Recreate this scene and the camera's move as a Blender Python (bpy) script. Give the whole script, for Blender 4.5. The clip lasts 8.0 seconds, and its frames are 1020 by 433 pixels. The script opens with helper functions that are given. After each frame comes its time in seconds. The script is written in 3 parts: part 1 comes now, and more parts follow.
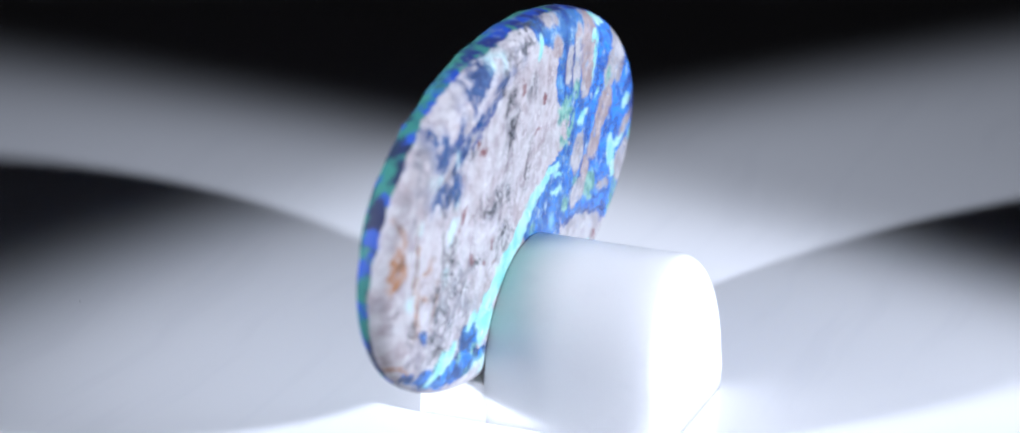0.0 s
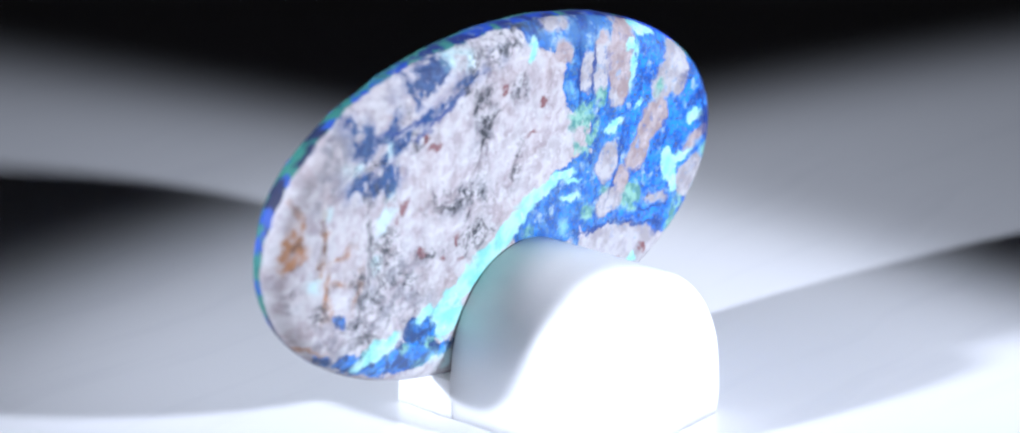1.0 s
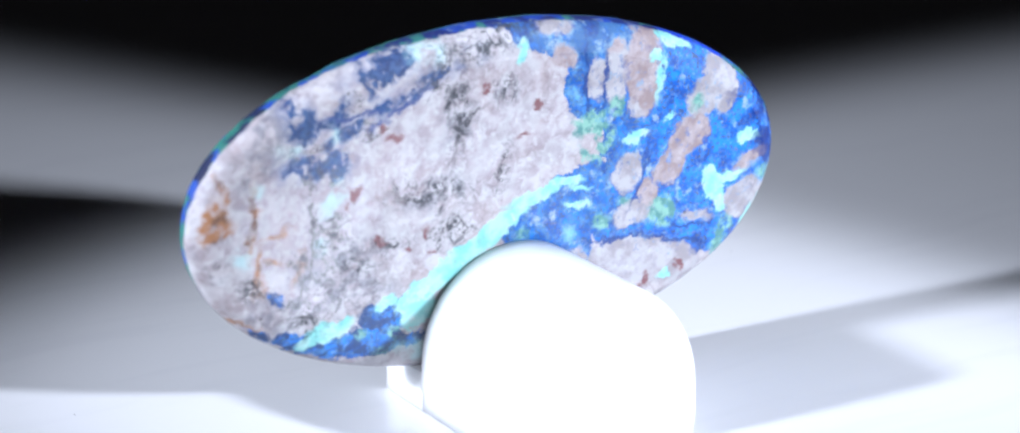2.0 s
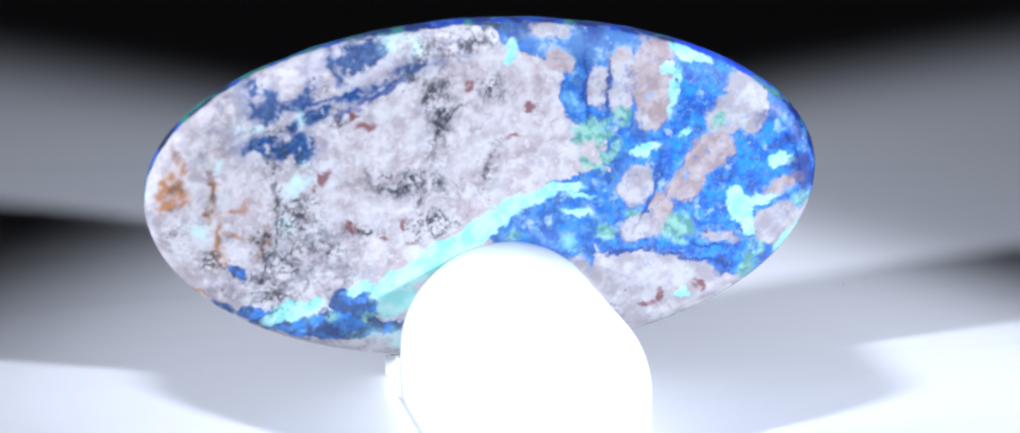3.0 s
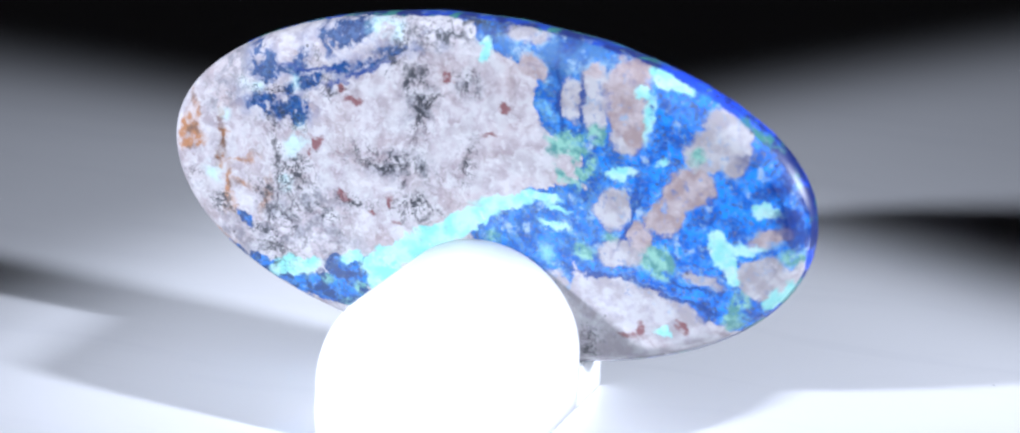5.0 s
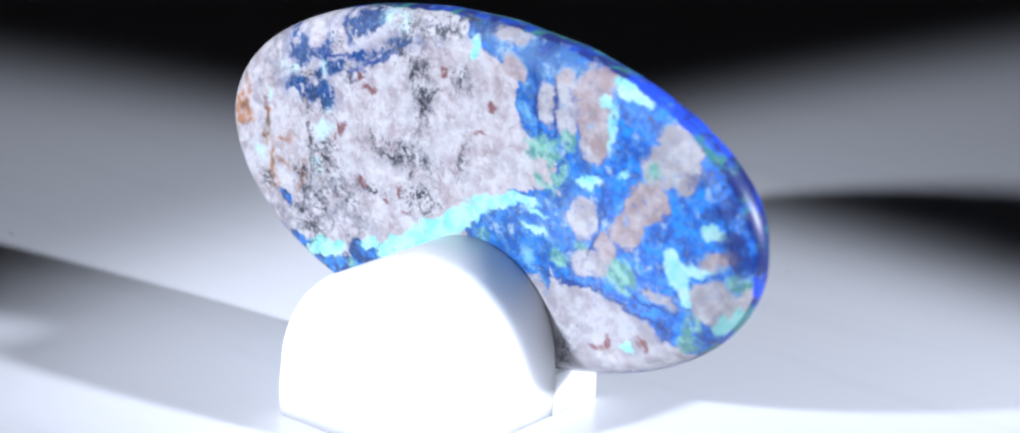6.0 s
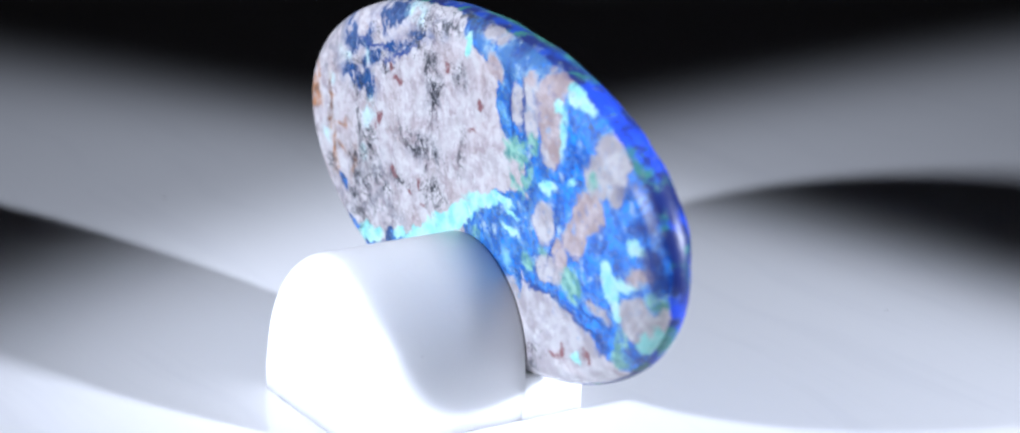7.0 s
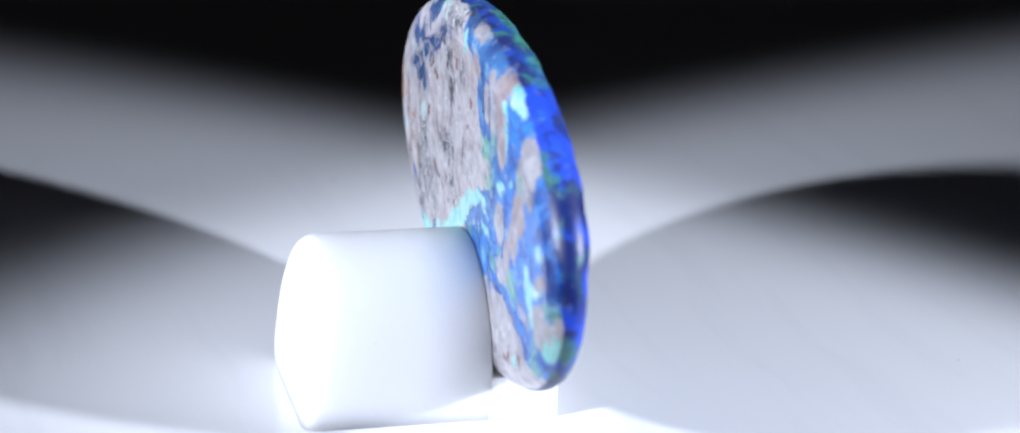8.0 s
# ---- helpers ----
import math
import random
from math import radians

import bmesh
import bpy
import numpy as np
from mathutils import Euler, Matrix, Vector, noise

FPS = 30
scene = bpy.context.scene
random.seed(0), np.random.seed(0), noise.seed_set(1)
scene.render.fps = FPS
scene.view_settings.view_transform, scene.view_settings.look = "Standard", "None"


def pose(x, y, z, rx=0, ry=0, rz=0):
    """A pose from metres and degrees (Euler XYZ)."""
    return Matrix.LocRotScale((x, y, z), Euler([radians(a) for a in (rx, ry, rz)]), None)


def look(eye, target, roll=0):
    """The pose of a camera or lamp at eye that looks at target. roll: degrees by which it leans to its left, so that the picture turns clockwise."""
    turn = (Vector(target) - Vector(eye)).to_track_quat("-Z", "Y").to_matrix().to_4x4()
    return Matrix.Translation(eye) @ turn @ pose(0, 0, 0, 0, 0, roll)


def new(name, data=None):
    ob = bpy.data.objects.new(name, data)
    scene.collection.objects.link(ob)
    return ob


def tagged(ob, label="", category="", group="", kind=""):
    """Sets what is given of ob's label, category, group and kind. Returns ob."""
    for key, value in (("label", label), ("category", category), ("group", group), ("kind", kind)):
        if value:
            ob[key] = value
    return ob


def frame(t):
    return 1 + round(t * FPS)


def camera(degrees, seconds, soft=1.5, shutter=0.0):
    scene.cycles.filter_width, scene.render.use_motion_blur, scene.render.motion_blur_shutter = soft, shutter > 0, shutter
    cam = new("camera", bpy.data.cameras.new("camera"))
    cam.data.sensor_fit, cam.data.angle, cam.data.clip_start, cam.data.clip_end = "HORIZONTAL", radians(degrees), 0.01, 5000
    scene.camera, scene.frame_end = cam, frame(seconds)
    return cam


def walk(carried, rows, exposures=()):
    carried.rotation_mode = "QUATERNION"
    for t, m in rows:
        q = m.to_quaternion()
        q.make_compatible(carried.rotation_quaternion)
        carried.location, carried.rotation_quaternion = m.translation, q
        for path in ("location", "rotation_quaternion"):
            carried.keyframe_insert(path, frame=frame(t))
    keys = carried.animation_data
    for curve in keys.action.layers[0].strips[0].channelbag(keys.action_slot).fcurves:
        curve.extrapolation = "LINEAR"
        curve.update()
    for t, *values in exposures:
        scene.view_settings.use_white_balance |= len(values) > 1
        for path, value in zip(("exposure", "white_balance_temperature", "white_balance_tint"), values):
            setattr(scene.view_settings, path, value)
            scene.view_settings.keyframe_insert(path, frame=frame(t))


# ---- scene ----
cam = camera(23.13, 8.0, soft=2.0)
STAND = pose(0, -0.15, 0.06, 71.985, -1.693, 0.323)
cam.data.dof.use_dof = True
cam.data.dof.focus_distance, cam.data.dof.aperture_fstop = 0.160, 38.0
walk(cam, [(0.0, STAND), (8.0, STAND)])

# ---- light: a dark studio, two snooted spot lamps crossing over the table ----
world = bpy.data.worlds.new("studio")
scene.world = world
world.use_nodes = True
world.node_tree.nodes["Background"].inputs["Color"].default_value = (0.67, 0.66, 0.76, 1)
world.node_tree.nodes["Background"].inputs["Strength"].default_value = 0.0115
scene.view_settings.exposure = 0.0


def spot(eye, target, watts, degrees, blend, radius, colour):
    data = bpy.data.lights.new("spot_lamp", "SPOT")
    data.energy, data.spot_size, data.spot_blend = watts, radians(degrees), blend
    data.shadow_soft_size, data.color = radius, colour
    ob = new("spot_lamp", data)
    ob.matrix_world = look(eye, target)
    return ob


spot((0.19, -0.098, 0.091), (-0.0016, 0.0079, 0.0), 4.8, 20.2, 0.62, 0.0080, (0.768, 0.836, 1.0))
spot((-0.198, -0.125, 0.101), (0.0375, 0.0349, 0.0), 5.75, 17.3, 0.67, 0.0080, (0.768, 0.836, 1.0))


# ---- materials ----
class Net:
    """Short calls for the nodes of one material."""

    def __init__(self, name):
        self.mat = bpy.data.materials.new(name)
        self.mat.use_nodes = True
        self.nt = self.mat.node_tree
        self.bsdf = self.nt.nodes["Principled BSDF"]

    def put(self, socket, value):
        if isinstance(value, bpy.types.NodeSocket):
            self.nt.links.new(value, socket)
        elif isinstance(value, tuple) and len(value) == 3 and socket.type == "RGBA":
            socket.default_value = (*value, 1)
        else:
            socket.default_value = value

    def math(self, op, a, b=0.0, c=0.0):
        n = self.nt.nodes.new("ShaderNodeMath")
        n.operation = op
        for k, v in enumerate((a, b, c)):
            self.put(n.inputs[k], v)
        return n.outputs[0]

    def vec(self, op, a, b=(0, 0, 0), scale=None):
        n = self.nt.nodes.new("ShaderNodeVectorMath")
        n.operation = op
        self.put(n.inputs[0], a)
        self.put(n.inputs[1], b)
        if scale is not None:
            self.put(n.inputs["Scale"], scale)
        return n.outputs["Value"] if op == "LENGTH" else n.outputs["Vector"]

    def noise(self, at, scale, detail=3.0, rough=0.55, distortion=0.0, colour=False):
        n = self.nt.nodes.new("ShaderNodeTexNoise")
        self.put(n.inputs["Vector"], at)
        n.inputs["Scale"].default_value, n.inputs["Detail"].default_value = scale, detail
        n.inputs["Roughness"].default_value, n.inputs["Distortion"].default_value = rough, distortion
        return n.outputs["Color"] if colour else n.outputs["Fac"]

    def cells(self, at, scale, feature="F1", output="Color"):
        n = self.nt.nodes.new("ShaderNodeTexVoronoi")
        n.feature = feature
        self.put(n.inputs["Vector"], at)
        n.inputs["Scale"].default_value = scale
        return n.outputs[output]

    def ramp(self, value, low, high, to_low=0.0, to_high=1.0):
        n = self.nt.nodes.new("ShaderNodeMapRange")
        n.interpolation_type = "SMOOTHSTEP"
        for k, v in enumerate((value, low, high, to_low, to_high)):
            self.put(n.inputs[k], v)
        return n.outputs[0]

    def mix(self, fac, a, b):
        n = self.nt.nodes.new("ShaderNodeMix")
        n.data_type = "RGBA"
        self.put(n.inputs[0], fac)
        self.put(n.inputs[6], a)
        self.put(n.inputs[7], b)
        return n.outputs[2]

    def here(self, scale=1000.0):
        """The place on the thing itself, in millimetres."""
        n = self.nt.nodes.new("ShaderNodeTexCoord")
        return self.vec("SCALE", n.outputs["Object"], scale=scale)

    def bump(self, height, strength, distance):
        n = self.nt.nodes.new("ShaderNodeBump")
        n.inputs["Strength"].default_value, n.inputs["Distance"].default_value = strength, distance
        self.put(n.inputs["Height"], height)
        self.put(self.bsdf.inputs["Normal"], n.outputs[0])

    def finish(self, **values):
        for key, v in values.items():
            self.put(self.bsdf.inputs[key.replace("_", " ")], v)
        return self.mat


def acrylic_sheet():
    n = Net("white acrylic")
    p = n.here()
    cloud = n.noise(p, 0.025, 4)
    col = n.mix(n.math("MULTIPLY", cloud, 0.2), (0.78, 0.78, 0.79), (0.72, 0.725, 0.74))
    # long faint beam streaks put into the colour; the gloss varies with them
    beam_streak = n.noise(n.vec("MULTIPLY", n.vec("ADD", p, n.vec("SCALE", n.noise(p, 0.03, 2, colour=True), scale=9.0)), (0.05, 0.5, 0.0)), 0.55, 4, 0.6)
    col = n.mix(n.ramp(beam_streak, 0.50, 0.66, 0.0, 0.22), col, (0.66, 0.665, 0.69))
    return n.finish(Base_Color=col, Roughness=n.ramp(beam_streak, 0.35, 0.65, 0.10, 0.17), IOR=1.42)


def white_plastic():
    n = Net("white plastic")
    p = n.here()
    fine = n.noise(p, 2.5, 4)
    smudge = n.ramp(n.noise(p, 0.35, 4), 0.55, 0.75)
    speck = n.ramp(n.noise(p, 3.2, 1), 0.80, 0.86)
    col = n.mix(n.math("MULTIPLY", smudge, 0.25), (0.82, 0.82, 0.82), (0.72, 0.72, 0.74))
    col = n.mix(n.math("MULTIPLY", speck, 0.4), col, (0.35, 0.34, 0.33))
    n.bump(fine, 0.12, 0.0001)
    return n.finish(Base_Color=col, Roughness=0.42, Subsurface_Weight=0.72, Subsurface_Radius=(1.0, 1.0, 1.0), Subsurface_Scale=0.0040)


# Where each mineral lies on the stone's face: centre, half axes (mm) and turn (degrees) of its patches
AZURITE_WEST = [
    (-9.02, 8.62, 1.35, 0.9, 15), (-7.83, 9.25, 0.9, 0.57, 0), (-14.45, 5.95, 0.98, 1.06, 0), (-15.17, 6.68, 0.57, 0.9, 20),
    (-14.07, 3.44, 1.88, 0.7, -8), (-12.2, 3.32, 0.98, 0.9, -20), (-11.31, 5.26, 0.98, 0.49, 30), (-13.04, 5.81, 1.23, 0.33, 0),
    (-9.42, 6.4, 1.23, 0.37, 20), (-10.42, 8.14, 0.37, 1.31, 15), (-12.03, 6.48, 0.41, 1.23, -10), (-12.85, 4.56, 0.49, 0.41, 0),
    (-7.41, 7.03, 2.25, 0.2, 28), (-5.62, 8.23, 1.64, 0.25, 12),
]
AZURITE_LOW = [
    (-14.98, -7.55, 1.23, 0.53, -18), (-12.08, -8.64, 2.54, 0.82, -14), (-9.37, -8.41, 2.54, 1.23, -4), (-7.85, -6.87, 1.31, 1.06, 0),
    (-9.59, -6.82, 0.98, 0.74, 0), (-16.2, -4.73, 0.9, 0.29, -40), (-17.06, -6.9, 1.06, 0.29, -32), (-6.88, -8.73, 1.15, 0.65, 0),
]
AZURITE_EAST = [
    (1.92, 9.27, 2.25, 0.82, -15), (4.28, 9.5, 3.68, 1.39, -5), (7.08, 8.81, 4.5, 1.96, -8), (5.17, 6.86, 1.47, 2.86, 0),
    (7.19, 6.12, 2.45, 2.86, 0), (12.38, 5.73, 3.68, 4.5, 0), (15.82, 7.76, 3.48, 2.04, -35), (10.14, 2.48, 3.27, 3.27, 0),
    (18.59, 1.61, 3.27, 4.91, 0), (14.75, -1.14, 5.32, 4.5, 0), (7.7, -1.49, 5.11, 2.66, 0), (2.75, -2.69, 2.94, 1.72, 12),
    (10.85, -4.02, 4.91, 1.72, -10), (14.13, -4.64, 3.68, 1.84, -15), (4.56, -4.47, 2.25, 1.55, -25), (18.03, -5.32, 2.04, 2.04, 30),
    (0.63, 9.87, 1.39, 0.74, -35), (5.86, 9.78, 8.18, 0.9, -8),
]
PALE_PEBBLE = [
    (6.3, 6.55, 0.8, 1.35, 0), (7.64, 7.72, 0.94, 1.06, 0), (7.8, 5.81, 0.82, 1.39, 0), (9.06, -0.26, 1.15, 1.31, -15),
    (9.79, -3.03, 1.64, 0.98, 10), (15.96, 5.48, 1.31, 1.39, 30), (16.63, 4.26, 0.98, 1.39, 0), (3.08, 10.07, 1.39, 0.53, 0),
    (10.9, -6.45, 4.6, 1.5, -9), (8.51, -6.25, 2.25, 1.55, -12), (13.69, -7.66, 1.96, 0.9, 10), (8.21, -8.92, 2.04, 1.39, 0),
    (18.71, -3.32, 1.72, 1.39, 30), (5.3, -5.75, 1.06, 0.9, 0), (9.66, 4.35, 0.82, 0.9, 0), (14.85, 4.18, 1.39, 1.23, 45),
    (14.91, -3.95, 1.23, 0.41, -15), (11.74, -9.63, 2.45, 0.57, 8),
]
TAN_PEBBLE = [
    (9.89, 7.82, 1.31, 1.64, -15), (10.39, 5.64, 0.9, 1.88, -5), (9.37, 6.22, 0.74, 1.64, 0), (13.79, 1.72, 1.88, 1.23, 30),
    (12.48, -0.18, 1.15, 1.39, -25), (10.82, -1.68, 0.9, 0.98, 0), (3.62, 8.11, 0.98, 0.74, -35), (19.14, -0.58, 1.47, 0.41, 20),
    (7.61, 8.42, 0.65, 0.41, 0), (8.9, 7.86, 0.41, 1.64, -10),
]
TURQUOISE_VEIN = [
    (-5.38, -5.42, 2.94, 0.74, 30), (-2.1, -3.5, 2.6, 0.8, 30), (-6.19, -7.0, 1.39, 0.98, 0), (-0.1, -2.05, 2.0, 0.55, 24),
    (2.2, -0.69, 2.25, 0.41, 14), (4.69, -0.09, 1.06, 0.29, 0), (-12.49, -7.24, 1.8, 0.57, 15), (-13.53, -7.92, 1.23, 0.41, 0),
    (-8.35, -6.14, 0.9, 0.49, 20), (5.44, -0.66, 0.82, 0.2, -15), (-4.2, -4.5, 2.4, 0.75, 28),
]
TURQUOISE_SPOT = [
    (0.54, 8.72, 0.37, 0.82, -10), (9.55, 2.19, 1.06, 0.45, 12), (12.32, 8.34, 1.47, 0.53, -22), (10.79, 7.36, 0.45, 0.53, 20),
    (11.18, 5.89, 0.2, 1.47, -8), (16.13, -2.02, 0.82, 1.31, 20), (16.82, -3.42, 0.57, 0.82, 0), (13.37, 7.81, 0.57, 0.37, 0),
    (18.83, 0.98, 0.98, 0.53, 10), (19.72, -4.44, 1.39, 0.49, 48), (17.59, -1.52, 1.15, 0.29, 18), (5.4, -1.91, 1.06, 0.2, -12),
    (12.51, -7.81, 0.41, 0.33, 0), (12.11, 3.08, 0.49, 0.25, 0),
]
TURQUOISE_FLECK = [
    (-17.54, 2.3, 0.41, 0.33, 0), (4.79, 6.34, 0.57, 1.06, 0), (-18.63, -1.49, 0.74, 0.61, 0), (-15.28, 4.57, 0.57, 0.29, 0),
    (-12.36, 5.21, 0.33, 0.49, 0), (-13.08, -1.57, 0.49, 0.41, 30), (-12.46, 1.18, 0.65, 1.23, -20), (-6.44, 9.43, 1.23, 0.57, 0),
    (4.73, -3.59, 0.49, 0.49, 0), (-7.5, -9.3, 0.82, 0.41, 0), (-6.25, -9.68, 0.65, 0.9, 0),
]
GREEN_PATCH = [
    (6.62, 2.22, 1.39, 1.39, 0), (6.27, 4.06, 1.15, 0.61, 0), (7.93, 4.48, 0.57, 0.57, 0), (12.11, -3.26, 1.39, 1.06, -30),
    (17.42, -5.35, 0.78, 0.9, 0), (20.5, -1.72, 0.9, 0.49, 0), (14.27, 3.85, 0.45, 0.53, 0), (7.37, -3.41, 0.82, 0.53, -20),
    (1.13, -3.03, 0.41, 0.37, 0), (5.3, 3.3, 0.82, 0.9, 0), (-10.41, -7.67, 0.49, 0.33, 0), (-7.67, -8.15, 0.49, 0.49, 0),
    (-8.83, -9.37, 0.49, 0.25, 0), (-11.87, -7.3, 0.41, 0.57, 0), (16.87, -6.34, 0.65, 0.49, 0), (8.94, -2.08, 0.57, 0.41, 0),
]
RUST = [
    (-20.02, 0.6, 0.9, 0.98, -10), (-19.7, 2.54, 0.33, 0.98, 12), (-20.53, -0.2, 0.49, 0.33, 0), (-20.3, 1.23, 0.41, 0.82, 0),
    (-17.76, 1.14, 0.29, 1.39, 3), (-17.95, -0.68, 0.33, 0.65, 0), (-17.32, -2.51, 0.25, 1.55, -12), (-17.09, -3.59, 0.25, 0.82, 0),
    (-14.77, -2.69, 0.2, 1.15, -15), (-16.17, -2.24, 1.06, 0.16, -15), (-16.35, -0.51, 0.98, 0.16, 15), (-18.7, -5.87, 1.23, 0.16, -20),
]
OXBLOOD = [
    (-11.15, 1.33, 0.41, 0.53, 20), (-11.52, 0.45, 0.25, 0.29, 0), (-8.94, -1.88, 0.49, 0.33, -30), (-9.21, 5.27, 0.33, 0.33, 0),
    (0.72, 3.38, 0.53, 0.16, 12), (2.03, 5.29, 0.37, 0.33, 0), (-5.92, -1.99, 0.2, 0.33, 0), (-5.37, -3.27, 0.29, 0.16, 0),
    (11.24, -7.78, 0.33, 0.65, 0), (13.79, -7.3, 0.49, 0.41, 0), (-1.93, 6.78, 0.33, 0.37, 0), (-7.3, -2.84, 0.2, 0.25, 0),
    (-8.4, 4.3, 0.57, 0.2, 0), (4.57, -11.13, 0.16, 0.16, 0), (10.24, -8.37, 0.74, 0.25, 0),
]
DARK_DENDRITE = [
    (-5.74, 0.65, 2.25, 0.61, -5), (-4.28, -2.3, 1.15, 0.82, 0), (-3.78, 4.98, 0.49, 2.13, -5), (-4.48, 6.41, 0.57, 0.98, 0),
    (-0.6, 6.59, 0.65, 0.65, 0), (-0.68, 1.32, 0.29, 0.9, -10), (-13.81, -6.51, 1.23, 0.49, 0), (-14.73, -2.38, 0.57, 0.57, 0),
    (-13.3, -4.28, 1.72, 0.57, -40), (-5.04, 9.09, 0.49, 0.9, 0), (-17.75, -3.63, 0.57, 0.65, 0), (-14.55, -5.31, 0.98, 0.37, -10),
    (-10.83, -3.37, 1.23, 0.41, -25),
]
DARK_DENDRITE_MORE = [
    (-12.64, -3.37, 0.37, 0.49, -20), (-14.64, 2.57, 0.33, 0.49, 0), (-14.06, 4.46, 1.06, 0.29, -5), (7.9, -9.47, 0.57, 0.9, 0),
    (-12.85, 2.86, 0.82, 0.41, -30), (-10.02, 5.07, 0.65, 0.25, 0), (-20.08, -2.34, 0.25, 0.37, 0), (-13.88, 0.9, 0.2, 2.45, 8),
    (-11.03, 6.86, 0.2, 0.25, 0), (-1.28, 10.28, 3.07, 0.33, 3), (-5.81, 7.39, 0.41, 0.57, 0), (-14.15, -7.41, 0.57, 0.25, 0),
    (-8.37, -2.29, 0.82, 0.33, 0), (-7.98, 1.26, 0.41, 0.25, 0), (-2.46, 9.61, 1.64, 0.82, 0), (-12.46, -1.19, 1.23, 1.23, 0),
]
GREY_SHADE = [
    (-10.42, -5.01, 2.86, 1.31, -15), (-0.6, 6.38, 0.9, 0.82, 0), (-10.83, -2.63, 2.04, 1.39, -25), (-16.47, 5.86, 1.55, 1.39, 0),
    (-16.63, -5.77, 2.04, 0.98, -25), (-3.98, 4.76, 1.23, 2.25, -5), (-4.44, 9.32, 2.45, 0.98, 0), (-13.71, -4.3, 1.8, 2.04, 0),
    (-5.53, 0.44, 2.86, 0.98, -5), (-17.72, 3.7, 1.23, 1.23, 0),
]
DARK_HAIRLINE = [
    (-13.87, 0.08, 1.45, 0.1, -84), (-13.84, -2.23, 1.11, 0.1, -96), (-15.08, -2.64, 0.89, 0.1, -52), (-14.46, -4.14, 1.02, 0.1, -80),
    (-13.75, -3.58, 1.04, 0.1, -21), (-3.91, 4.51, 1.65, 0.1, -94), (-3.1, 5.07, 1.07, 0.1, 33), (-5.9, 0.38, 1.71, 0.1, 4),
    (-6.18, 0.24, 0.55, 0.1, -124), (-2.95, -1.98, 0.97, 0.1, -31), (-17.39, -3.89, 0.73, 0.1, -53), (-0.81, 1.27, 0.84, 0.1, 75),
    (-4.87, -0.49, 0.53, 0.1, 54), (-14.31, -6.18, 1.12, 0.1, -7),
]
BLUE_HAIRLINE = [
    (8.95, -4.71, 1.65, 0.1, -3), (11.76, -5.07, 1.43, 0.1, -13), (14.33, -5.62, 1.44, 0.1, -11), (14.33, -4.57, 1.15, 0.1, -6),
    (5.51, 6.33, 1.58, 0.1, -85), (6.87, 6.52, 1.45, 0.1, -90), (10.1, -1.05, 1.17, 0.1, -110), (-8.32, 6.19, 2.03, 0.1, 27),
    (-11.23, 6.15, 1.33, 0.1, 1),
]


